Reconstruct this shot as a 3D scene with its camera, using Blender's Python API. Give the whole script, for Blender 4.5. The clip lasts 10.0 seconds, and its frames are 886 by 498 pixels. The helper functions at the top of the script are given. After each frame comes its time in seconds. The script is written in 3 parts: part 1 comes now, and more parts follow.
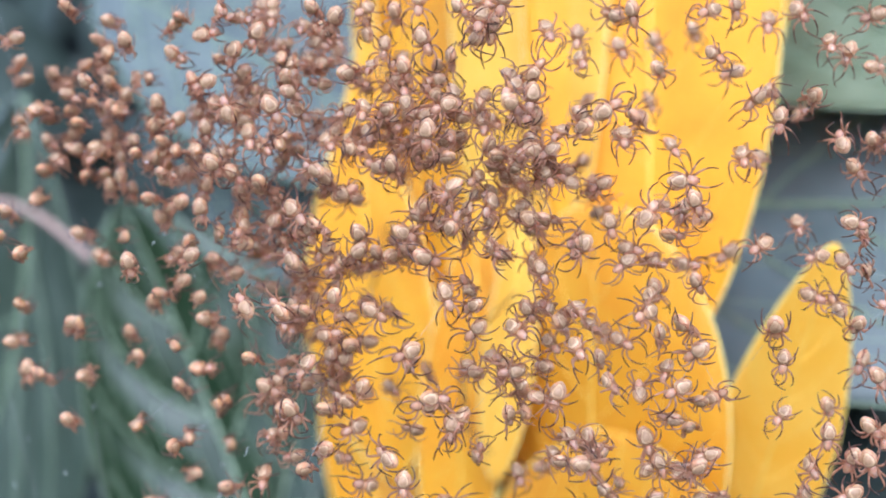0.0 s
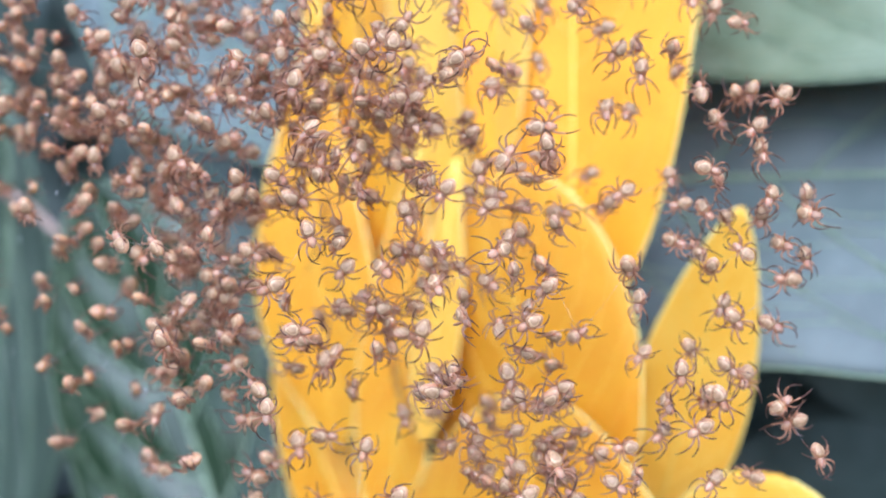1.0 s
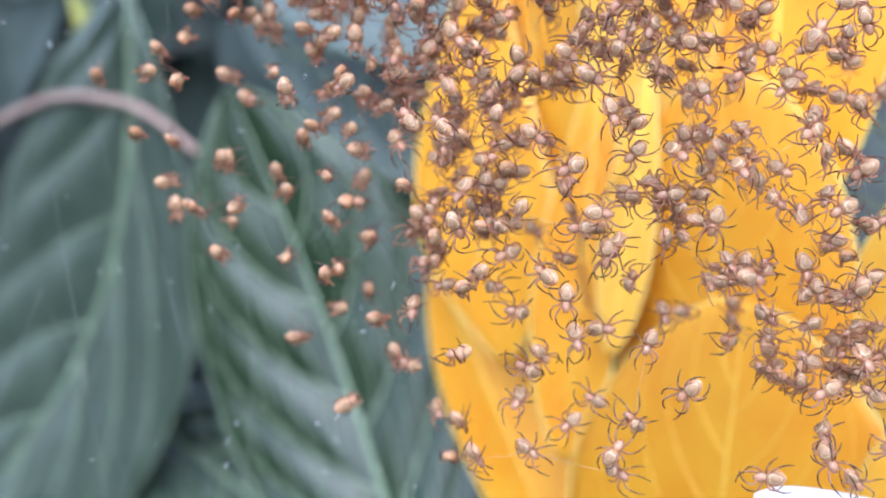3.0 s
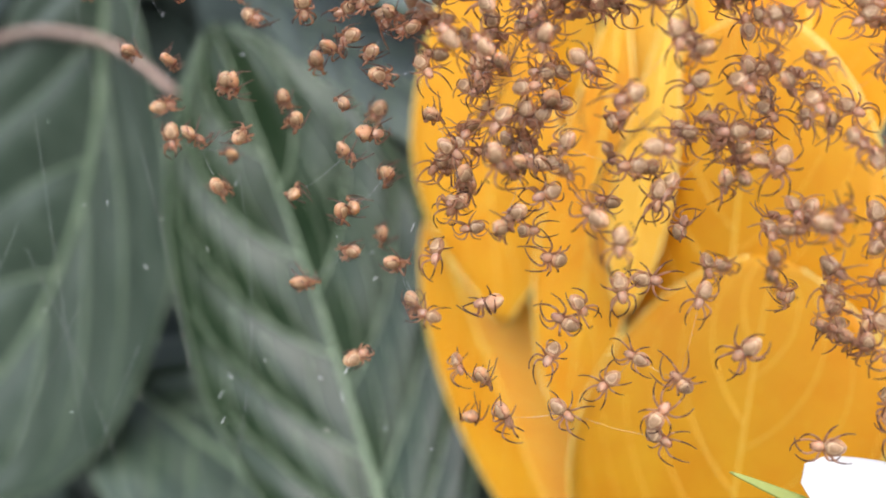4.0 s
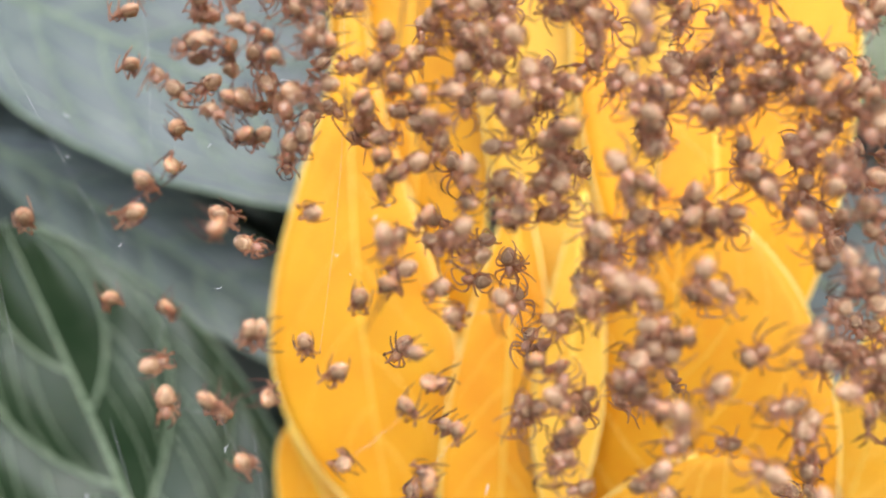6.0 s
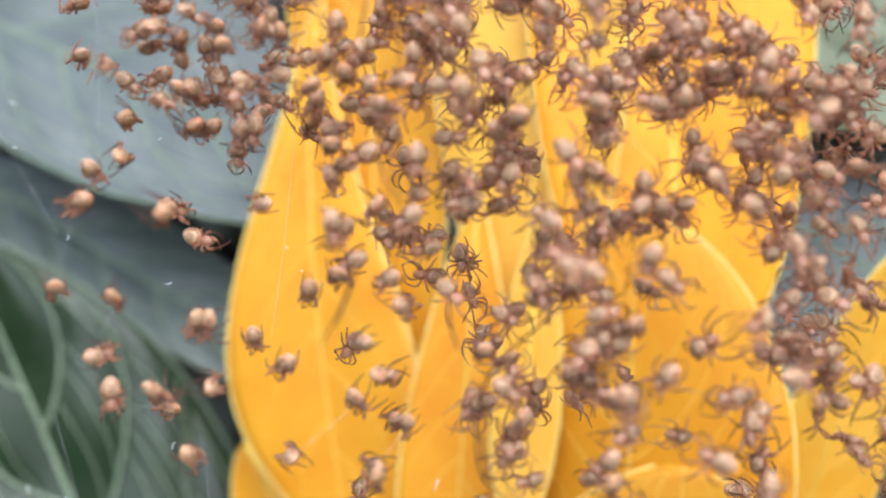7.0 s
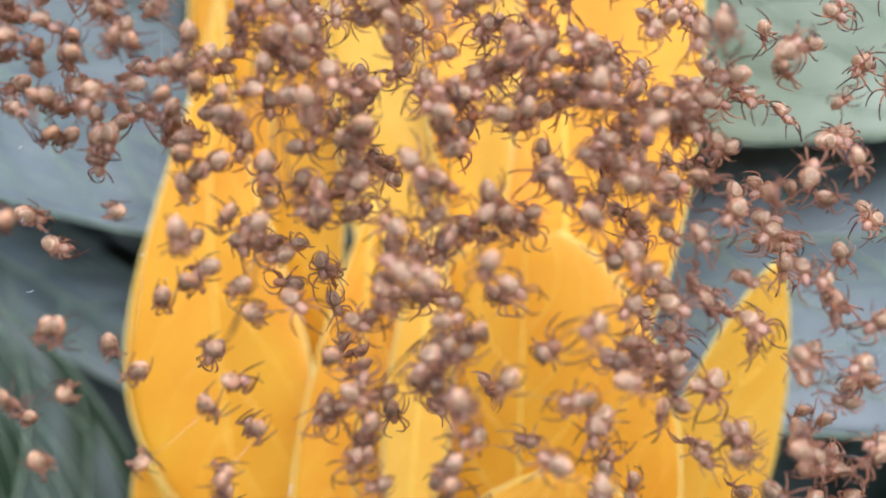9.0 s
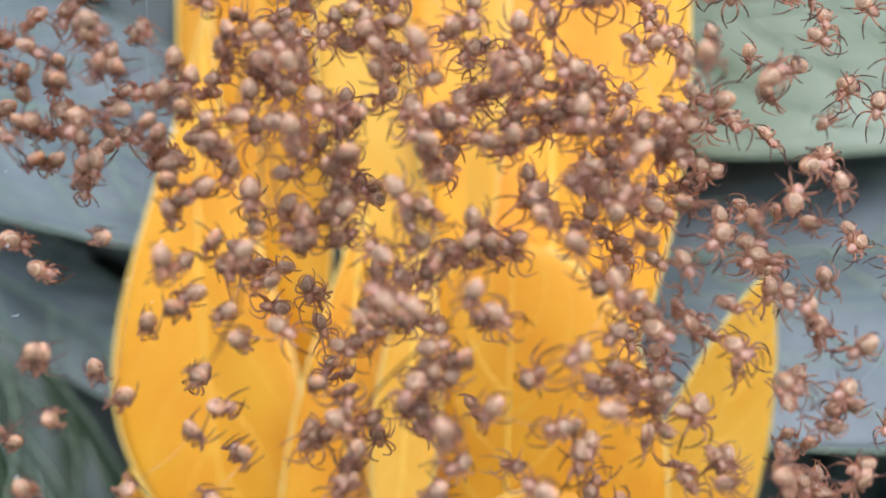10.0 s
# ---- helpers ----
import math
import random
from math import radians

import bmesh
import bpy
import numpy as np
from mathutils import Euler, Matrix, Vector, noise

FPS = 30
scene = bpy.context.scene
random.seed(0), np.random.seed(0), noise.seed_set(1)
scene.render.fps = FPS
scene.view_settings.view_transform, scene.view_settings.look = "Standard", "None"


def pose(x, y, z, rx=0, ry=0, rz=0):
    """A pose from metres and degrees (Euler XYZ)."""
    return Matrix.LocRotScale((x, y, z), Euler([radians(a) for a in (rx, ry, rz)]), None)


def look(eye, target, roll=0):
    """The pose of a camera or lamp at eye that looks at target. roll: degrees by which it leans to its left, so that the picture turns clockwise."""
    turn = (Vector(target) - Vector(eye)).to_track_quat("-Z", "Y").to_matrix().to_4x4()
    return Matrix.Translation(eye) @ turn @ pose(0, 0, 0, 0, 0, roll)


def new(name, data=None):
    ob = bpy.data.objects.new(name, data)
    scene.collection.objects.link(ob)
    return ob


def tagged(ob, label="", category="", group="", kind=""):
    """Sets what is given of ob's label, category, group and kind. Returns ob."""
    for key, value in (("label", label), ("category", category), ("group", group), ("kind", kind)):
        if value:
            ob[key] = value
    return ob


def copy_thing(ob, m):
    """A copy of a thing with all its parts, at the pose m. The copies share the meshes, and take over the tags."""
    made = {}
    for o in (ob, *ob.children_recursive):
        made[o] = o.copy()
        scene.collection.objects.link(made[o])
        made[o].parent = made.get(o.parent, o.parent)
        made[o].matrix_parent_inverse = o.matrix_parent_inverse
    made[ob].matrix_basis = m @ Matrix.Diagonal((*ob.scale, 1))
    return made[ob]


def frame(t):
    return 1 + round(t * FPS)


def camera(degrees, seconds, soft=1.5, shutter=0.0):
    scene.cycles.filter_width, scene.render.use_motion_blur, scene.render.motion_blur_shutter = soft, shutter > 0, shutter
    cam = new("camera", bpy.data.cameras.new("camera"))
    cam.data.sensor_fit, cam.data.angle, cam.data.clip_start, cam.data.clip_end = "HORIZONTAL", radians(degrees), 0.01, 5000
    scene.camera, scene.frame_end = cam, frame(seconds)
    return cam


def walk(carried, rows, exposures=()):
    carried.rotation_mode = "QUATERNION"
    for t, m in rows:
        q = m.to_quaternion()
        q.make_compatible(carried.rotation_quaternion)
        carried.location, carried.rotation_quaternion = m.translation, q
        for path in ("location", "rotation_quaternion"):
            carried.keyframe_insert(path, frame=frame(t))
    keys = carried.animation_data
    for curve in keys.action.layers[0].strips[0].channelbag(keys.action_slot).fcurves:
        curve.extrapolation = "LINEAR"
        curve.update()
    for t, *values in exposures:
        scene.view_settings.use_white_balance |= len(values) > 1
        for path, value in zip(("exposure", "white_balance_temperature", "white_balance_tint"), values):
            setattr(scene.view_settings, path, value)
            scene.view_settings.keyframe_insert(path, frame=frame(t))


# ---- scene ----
# All lengths below are in millimetres; MM turns them into metres.
MM = 0.001

# x, y, z of the eye, then yaw, pitch and roll in degrees
PATH = [
    (0.0, 20.04, -94.09, 9.90, 10.10, -3.64, -0.25),
    (0.1, 17.17, -94.09, 11.13, 9.85, -2.95, 0.09),
    (0.2, 16.95, -94.56, 12.43, 9.69, -3.12, 0.11),
    (0.3, 21.56, -94.95, 12.26, 10.10, -3.20, 0.26),
    (0.5, 27.27, -93.50, 10.98, 10.91, -5.08, -0.50),
    (0.7, 26.60, -94.22, 8.60, 11.09, -3.67, -0.30),
    (1.0, 33.34, -96.46, 4.91, 11.71, -3.13, -0.13),
    (1.5, 27.66, -99.22, -0.64, 10.77, -3.09, 0.10),
    (2.0, 28.49, -102.88, -1.93, 12.24, -2.53, 0.45),
    (2.5, 15.61, -103.17, -1.75, 12.94, -5.03, 0.90),
    (3.0, 12.83, -96.62, 0.24, 12.87, -5.99, 0.29),
    (3.2, 12.69, -94.52, -1.73, 12.75, -7.23, 1.64),
    (4.3, -3.36, -85.29, -2.87, 8.54, -7.55, 2.07),
    (4.5, -10.52, -82.11, -2.80, 3.29, -6.58, 0.48),
    (4.7, -13.63, -79.14, -2.77, 1.78, -2.56, -1.29),
    (5.0, -25.57, -73.22, 5.84, -5.98, -5.16, -1.36),
    (5.2, -25.09, -75.60, 6.81, -7.76, -3.73, -0.52),
    (6.3, -25.47, -76.03, 1.83, -6.77, 0.23, -0.60),
    (6.5, -24.84, -77.03, 2.65, -8.07, 0.83, -0.55),
    (6.8, -22.61, -75.64, -0.64, -7.33, 1.47, -0.39),
    (7.0, -24.26, -75.69, -0.39, -8.50, 1.60, -0.40),
    (7.5, -25.42, -78.03, -1.11, -9.75, 5.54, -0.07),
    (7.8, -22.43, -79.88, 1.07, -10.60, 2.70, -0.08),
    (8.0, -27.49, -77.75, 0.96, -10.70, 3.73, -0.24),
    (8.5, -23.84, -78.01, 0.62, -10.17, 2.25, -0.16),
    (9.0, -18.07, -77.89, -0.89, -10.75, 2.27, -0.43),
    (9.5, -17.98, -78.38, -0.19, -11.38, 2.72, -0.50),
    (10.0, -17.73, -78.16, 0.66, -11.17, 2.33, -0.48),
]


def eye_pose(x, y, z, yaw, pitch, roll):
    return pose(x * MM, y * MM, z * MM, 90 + pitch, 0, yaw) @ pose(0, 0, 0, 0, 0, roll)


cam = camera(41.0, 10.0, soft=1.9)
cam.data.dof.use_dof = True
cam.data.dof.focus_distance = 86 * MM
cam.data.dof.aperture_fstop = 23
walk(cam, [(row[0], eye_pose(*row[1:])) for row in PATH], [(0, 1.38, 5300, 15), (1, 1.43, 5150, 13), (2, 1.43, 5250, 14), (3, 1.45, 5350, 15), (4.5, 1.05, 6700, 13), (5, 1.24, 6700, 16), (6.5, 1.33, 6150, 15), (7.5, 1.28, 5900, 15), (8.5, 1.24, 5750, 17), (9.2, 1.14, 5700, 17), (10, 1.09, 5700, 17)])

# ---- light: a bright overcast sky, a broad weak sun high behind the camera ----
world = bpy.data.worlds.new("sky")
scene.world = world
world.use_nodes = True
sky = world.node_tree.nodes.new("ShaderNodeTexSky")
sky.sky_type = "NISHITA"
sky.sun_disc = False
sky.sun_elevation, sky.sun_rotation = radians(46), radians(175)
back = world.node_tree.nodes["Background"]
back.inputs["Strength"].default_value = 0.15
cloud = world.node_tree.nodes.new("ShaderNodeHueSaturation")
cloud.inputs["Saturation"].default_value = 0.5
world.node_tree.links.new(sky.outputs[0], cloud.inputs["Color"])
world.node_tree.links.new(cloud.outputs[0], back.inputs["Color"])
sun = new("sun", bpy.data.lights.new("sun", "SUN"))
sun.data.energy, sun.data.angle, sun.data.color = 1.5, radians(60), (1.0, 0.96, 0.9)
sun.matrix_world = look((0.1, -1.2, 1.25), (0, 0, 0))


# ---- materials ----
def material(name, rough=0.5, spec=0.5):
    m = bpy.data.materials.new(name)
    m.use_nodes = True
    n = m.node_tree.nodes
    b = n["Principled BSDF"]
    b.inputs["Roughness"].default_value = rough
    b.inputs["Specular IOR Level"].default_value = spec
    return m, n, m.node_tree.links, b


def ramp(n, stops):
    r = n.new("ShaderNodeValToRGB")
    while len(r.color_ramp.elements) < len(stops):
        r.color_ramp.elements.new(0.5)
    for e, (at, c) in zip(r.color_ramp.elements, stops):
        e.position, e.color = at, (*c, 1)
    return r


def noise_node(n, links, size_mm, detail=3.0, coords="Object"):
    """Noise whose blotches are about size_mm across."""
    tc = n.new("ShaderNodeTexCoord")
    t = n.new("ShaderNodeTexNoise")
    t.inputs["Scale"].default_value = 1000.0 / size_mm
    t.inputs["Detail"].default_value = detail
    links.new(tc.outputs[coords], t.inputs["Vector"])
    return t


def mix_colour(n, links, fac, a, b, mode="MIX"):
    x = n.new("ShaderNodeMix")
    x.data_type, x.blend_type = "RGBA", mode
    for sock, v in ((x.inputs[0], fac), (x.inputs[6], a), (x.inputs[7], b)):
        if isinstance(v, (int, float)):
            sock.default_value = v
        elif isinstance(v, tuple):
            sock.default_value = (*v, 1)
        else:
            links.new(v, sock)
    return x.outputs[2]


def bump(n, links, b, height, depth_mm, strength=1.0):
    bm = n.new("ShaderNodeBump")
    bm.inputs["Distance"].default_value = depth_mm * MM
    bm.inputs["Strength"].default_value = strength
    links.new(height, bm.inputs["Height"])
    links.new(bm.outputs[0], b.inputs["Normal"])


def leaf_material(name, dark, light, spot, rough, spec, glow, vary=0.25):
    """A leaf blade: two-scale mottling, fine cell relief, light let through from behind."""
    m, n, links, b = material(name, rough, spec)
    big, small = noise_node(n, links, 9), noise_node(n, links, 0.9, 4)
    r1 = ramp(n, [(0.3, dark), (0.7, light)])
    links.new(big.outputs[0], r1.inputs[0])
    r2 = ramp(n, [(0.56, (0, 0, 0)), (0.74, (1, 1, 1))])
    links.new(small.outputs[0], r2.inputs[0])
    k = n.new("ShaderNodeMath")
    k.operation = "MULTIPLY"
    k.inputs[1].default_value = vary
    links.new(r2.outputs[0], k.inputs[0])
    c = mix_colour(n, links, k.outputs[0], r1.outputs[0], spot)
    info = n.new("ShaderNodeObjectInfo")
    hsv = n.new("ShaderNodeHueSaturation")
    val = n.new("ShaderNodeMapRange")
    val.inputs["To Min"].default_value, val.inputs["To Max"].default_value = 0.86, 1.1
    links.new(info.outputs["Random"], val.inputs[0])
    links.new(val.outputs[0], hsv.inputs["Value"])
    links.new(c, hsv.inputs["Color"])
    links.new(hsv.outputs[0], b.inputs["Base Color"])
    bump(n, links, b, small.outputs[0], 0.12, 0.5)
    tr = n.new("ShaderNodeBsdfTranslucent")
    links.new(hsv.outputs[0], tr.inputs["Color"])
    mx = n.new("ShaderNodeMixShader")
    mx.inputs[0].default_value = glow
    links.new(b.outputs[0], mx.inputs[1])
    links.new(tr.outputs[0], mx.inputs[2])
    links.new(mx.outputs[0], n["Material Output"].inputs["Surface"])
    return m


def plain(name, dark, light, size_mm, rough, spec=0.5, relief=0.0, glow=0.0, island=False, clear=0.0):
    m, n, links, b = material(name, rough, spec)
    t = noise_node(n, links, size_mm)
    r = ramp(n, [(0.3, dark), (0.7, light)])
    links.new(t.outputs[0], r.inputs[0])
    out = r.outputs[0]
    hsv = n.new("ShaderNodeHueSaturation")
    val = n.new("ShaderNodeMapRange")
    val.inputs["To Min"].default_value, val.inputs["To Max"].default_value = 0.9, 1.14
    if island:
        src = n.new("ShaderNodeNewGeometry").outputs["Random Per Island"]
    else:
        src = n.new("ShaderNodeObjectInfo").outputs["Random"]
    links.new(src, val.inputs[0])
    links.new(val.outputs[0], hsv.inputs["Value"])
    links.new(out, hsv.inputs["Color"])
    links.new(hsv.outputs[0], b.inputs["Base Color"])
    if relief:
        bump(n, links, b, t.outputs[0], relief, 0.6)
    if glow:
        tr = n.new("ShaderNodeBsdfTranslucent")
        links.new(hsv.outputs[0], tr.inputs["Color"])
        mx = n.new("ShaderNodeMixShader")
        mx.inputs[0].default_value = glow
        links.new(b.outputs[0], mx.inputs[1])
        links.new(tr.outputs[0], mx.inputs[2])
        links.new(mx.outputs[0], n["Material Output"].inputs["Surface"])
    if clear:
        see, veil = n.new("ShaderNodeBsdfTransparent"), n.new("ShaderNodeMixShader")
        see.inputs["Color"].default_value = (1.0, 0.9, 0.82, 1)
        veil.inputs[0].default_value = clear
        links.new((mx if glow else b).outputs[0], veil.inputs[1])
        links.new(see.outputs[0], veil.inputs[2])
        links.new(veil.outputs[0], n["Material Output"].inputs["Surface"])
    return m


def flesh(name, dark, light, size_mm, rough, relief=0.0):
    """The thin waxy skin of a spiderling, which light goes into and comes out of again."""
    m = plain(name, dark, light, size_mm, rough, 0.6, relief, clear=0.33)
    b = m.node_tree.nodes["Principled BSDF"]
    b.inputs["Subsurface Weight"].default_value = 0.5
    b.inputs["Subsurface Radius"].default_value = (1.0, 0.55, 0.3)
    b.inputs["Subsurface Scale"].default_value = 0.7 * MM
    return m


YELLOW = leaf_material("yellow_leaf", (0.80, 0.34, 0.008), (0.86, 0.455, 0.02), (0.88, 0.55, 0.05), 0.42, 0.35, 0.3)
PALE_YELLOW = leaf_material("pale_yellow_leaf", (0.82, 0.445, 0.03), (0.86, 0.54, 0.07), (0.87, 0.61, 0.13), 0.42, 0.35, 0.3)
MARGIN = plain("pale_leaf_margin", (0.80, 0.62, 0.12), (0.85, 0.72, 0.26), 2, 0.5)
YELLOW_VEIN = plain("yellow_vein", (0.82, 0.52, 0.05), (0.86, 0.58, 0.09), 2, 0.5)
GREEN = leaf_material("dark_green_leaf", (0.010, 0.025, 0.009), (0.022, 0.041, 0.018), (0.04, 0.062, 0.034), 0.26, 0.5, 0.05)
SHEEN_GREEN = leaf_material("bluish_green_leaf", (0.030, 0.050, 0.032), (0.056, 0.080, 0.056), (0.09, 0.115, 0.09), 0.33, 0.55, 0.06)
GREY_GREEN = leaf_material("grey_green_leaf_underside", (0.08, 0.105, 0.10), (0.13, 0.16, 0.152), (0.17, 0.205, 0.19), 0.45, 0.55, 0.12)
FRESH_GREEN = leaf_material("pale_green_leaf", (0.15, 0.195, 0.105), (0.245, 0.29, 0.18), (0.31, 0.35, 0.24), 0.42, 0.5, 0.25)
GREEN_VEIN = plain("pale_green_vein", (0.14, 0.20, 0.12), (0.22, 0.28, 0.18), 2, 0.45)
# dark green of the far leaves; on the backing sheet it stands for shade
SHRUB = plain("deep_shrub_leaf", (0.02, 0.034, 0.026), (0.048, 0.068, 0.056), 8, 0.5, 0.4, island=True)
STEM = plain("pinkish_brown_stem", (0.30, 0.20, 0.16), (0.42, 0.30, 0.24), 3, 0.5)
HAIR = plain("dark_brown_filament", (0.05, 0.018, 0.01), (0.10, 0.035, 0.015), 1, 0.45)
WHITE = leaf_material("white_petal", (0.80, 0.80, 0.80), (0.86, 0.86, 0.86), (0.82, 0.82, 0.80), 0.5, 0.4, 0.25)
BLADE = plain("yellow_green_blade", (0.22, 0.27, 0.05), (0.34, 0.38, 0.09), 3, 0.5)
FLECK = plain("white_silk_scrap", (0.7, 0.72, 0.74), (0.85, 0.86, 0.88), 0.5, 0.5)
SOIL = plain("dark_soil", (0.012, 0.010, 0.008), (0.035, 0.028, 0.02), 20, 0.9, 0.2, 2.0)
ABDOMEN = flesh("tan_abdomen", (0.58, 0.305, 0.165), (0.78, 0.48, 0.285), 0.25, 0.28, 0.04)
MARK = plain("cream_abdomen_mark", (0.52, 0.335, 0.18), (0.75, 0.54, 0.33), 0.22, 0.3, 0.5, 0.03, 0.25, clear=0.12)
BAND = plain("brown_abdomen_band", (0.24, 0.105, 0.055), (0.36, 0.175, 0.10), 0.3, 0.45, 0.4, 0.0, 0.2)
FOLIUM = plain("beige_folium", (0.38, 0.225, 0.12), (0.58, 0.38, 0.225), 0.22, 0.36, 0.45, 0.0, 0.25, clear=0.12)
THORAX = flesh("mauve_brown_thorax", (0.44, 0.23, 0.15), (0.62, 0.375, 0.255), 0.25, 0.28, 0.03)
LEG = plain("brown_leg", (0.46, 0.24, 0.145), (0.64, 0.385, 0.25), 0.35, 0.36, 0.5, 0.0, 0.6, clear=0.2)
LEG_TIP = plain("dark_leg_tip", (0.09, 0.042, 0.028), (0.20, 0.10, 0.07), 0.3, 0.36, 0.5, 0.0, 0.4, clear=0.1)


def silk_material():
    m, n, links, b = material("silk", 0.25, 0.8)
    b.inputs["Base Color"].default_value = (0.85, 0.87, 0.9, 1)
    tr = n.new("ShaderNodeBsdfTransparent")
    mx = n.new("ShaderNodeMixShader")
    mx.inputs[0].default_value = 0.62
    links.new(b.outputs[0], mx.inputs[1])
    links.new(tr.outputs[0], mx.inputs[2])
    links.new(mx.outputs[0], n["Material Output"].inputs["Surface"])
    return m


SILK = silk_material()


# ---- building helpers ----
def mesh_of(name, bm, *mats):
    me = bpy.data.meshes.new(name)
    bm.to_mesh(me)
    bm.free()
    for m in mats:
        me.materials.append(m)
    for p in me.polygons:
        p.use_smooth = True
    return me


def part(name, bm, mat, parent, label=""):
    ob = new(name, mesh_of(name, bm, mat) if isinstance(bm, bmesh.types.BMesh) else bm)
    ob.parent = parent
    return tagged(ob, label)


def tube(bm, points, radii, sides=6):
    """A tapering tube through points (Vectors, metres), closed at both ends."""
    rings, last = [], Vector((0.3, 0.2, 0.9))
    for i, p in enumerate(points):
        d = (points[min(i + 1, len(points) - 1)] - points[max(i - 1, 0)]).normalized()
        a = last - d * last.dot(d)
        if a.length < 1e-4:
            a = d.orthogonal()
        a.normalize()
        last, c = a, d.cross(a)
        r = radii[i] if isinstance(radii, (list, tuple)) else radii
        rings.append([bm.verts.new(p + (a * math.cos(k * math.tau / sides) + c * math.sin(k * math.tau / sides)) * r) for k in range(sides)])
    for q, w in zip(rings, rings[1:]):
        for k in range(sides):
            bm.faces.new((q[k], q[(k + 1) % sides], w[(k + 1) % sides], w[k]))
    bm.faces.new(rings[0][::-1])
    bm.faces.new(rings[-1])
    return bm


class Blade:
    """The surface of a leaf blade: s runs from the base (0) to the tip (1), u from one margin (-1) to the other (1)."""

    def __init__(self, base, tip, width, face=(0, -1, 0.15), peak=0.45, blunt=0.7, droop=0.0, fold=0.0, cup=0.0, bend=0.0, wave=0.0, quilt=0.0, veins=7, seed=0):
        self.base, tip = Vector(base), Vector(tip)
        axis = tip - self.base
        self.length, self.width = axis.length, width
        self.ay = axis.normalized()
        f = Vector(face).normalized()
        self.az = (f - self.ay * f.dot(self.ay)).normalized()
        self.ax = self.ay.cross(self.az)
        self.power = math.log(0.5) / math.log(peak)
        self.blunt, self.droop, self.fold, self.cup, self.bend, self.wave, self.quilt, self.veins = blunt, droop, fold, cup, bend, wave, quilt, veins
        self.phase = seed * 1.7

    def half(self, s):
        s = min(max(s, 0.0), 1.0)
        return self.width / 2 * max(math.sin(math.pi * s**self.power), 0.0) ** self.blunt

    def sweep(self, q):
        """How far a side vein has run towards the tip at the share q of the way to the margin."""
        return (0.34 * q + 0.36 * q * q) * self.width / self.length

    def at(self, s, u, lift=0.0):
        h = self.half(s)
        if self.quilt:
            h *= 1 + 0.05 * noise.noise(Vector((s * 7, 3 if u > 0 else 9, self.phase)))
        z = -self.droop * (s - 0.4) ** 2 * self.length + self.fold * abs(u) * h + self.cup * u * u * h
        z += self.wave * math.sin(s * 9 + self.phase + 1.3 * u) * abs(u) ** 1.5
        if self.quilt:
            v = (s - self.sweep(abs(u))) * (self.veins + 1.3) + (0.35 if u > 0 else 0)
            z += self.quilt * (math.sin(math.pi * v) ** 2) ** 0.4 * min(abs(u) * 4, 1) * (1 - abs(u) ** 3)
            z += 0.25 * self.quilt * noise.noise(Vector((s * 9, u * 4, self.phase)))
        x = u * h + self.bend * math.sin(math.pi * s) * self.length
        return (self.base + self.ax * x + self.ay * (s * self.length) + self.az * (z + lift)) * MM


def blade_mesh(b, ns=40, nu=16, thick=0.25):
    bm = bmesh.new()
    grid = {}
    for side in (0, 1):
        for i in range(ns + 1):
            s = 0.004 + 0.992 * i / ns
            for j in range(nu + 1):
                u = -1 + 2 * j / nu
                edge = j in (0, nu)
                grid[side, i, j] = bm.verts.new(b.at(s, u, -thick * side if not edge else -thick * (0.35 + 0.3 * side)))
    for i in range(ns):
        for j in range(nu):
            bm.faces.new([grid[0, a, c] for a, c in ((i, j), (i, j + 1), (i + 1, j + 1), (i + 1, j))])
            bm.faces.new([grid[1, a, c] for a, c in ((i, j), (i + 1, j), (i + 1, j + 1), (i, j + 1))])
        for j, flip in ((0, 1), (nu, 0)):
            q = [grid[0, i, j], grid[0, i + 1, j], grid[1, i + 1, j], grid[1, i, j]]
            bm.faces.new(q[::-1] if not flip else q)
    for i, flip in ((0, 0), (ns, 1)):
        for j in range(nu):
            q = [grid[0, i, j], grid[1, i, j], grid[1, i, j + 1], grid[0, i, j + 1]]
            bm.faces.new(q[::-1] if flip else q)
    return bm


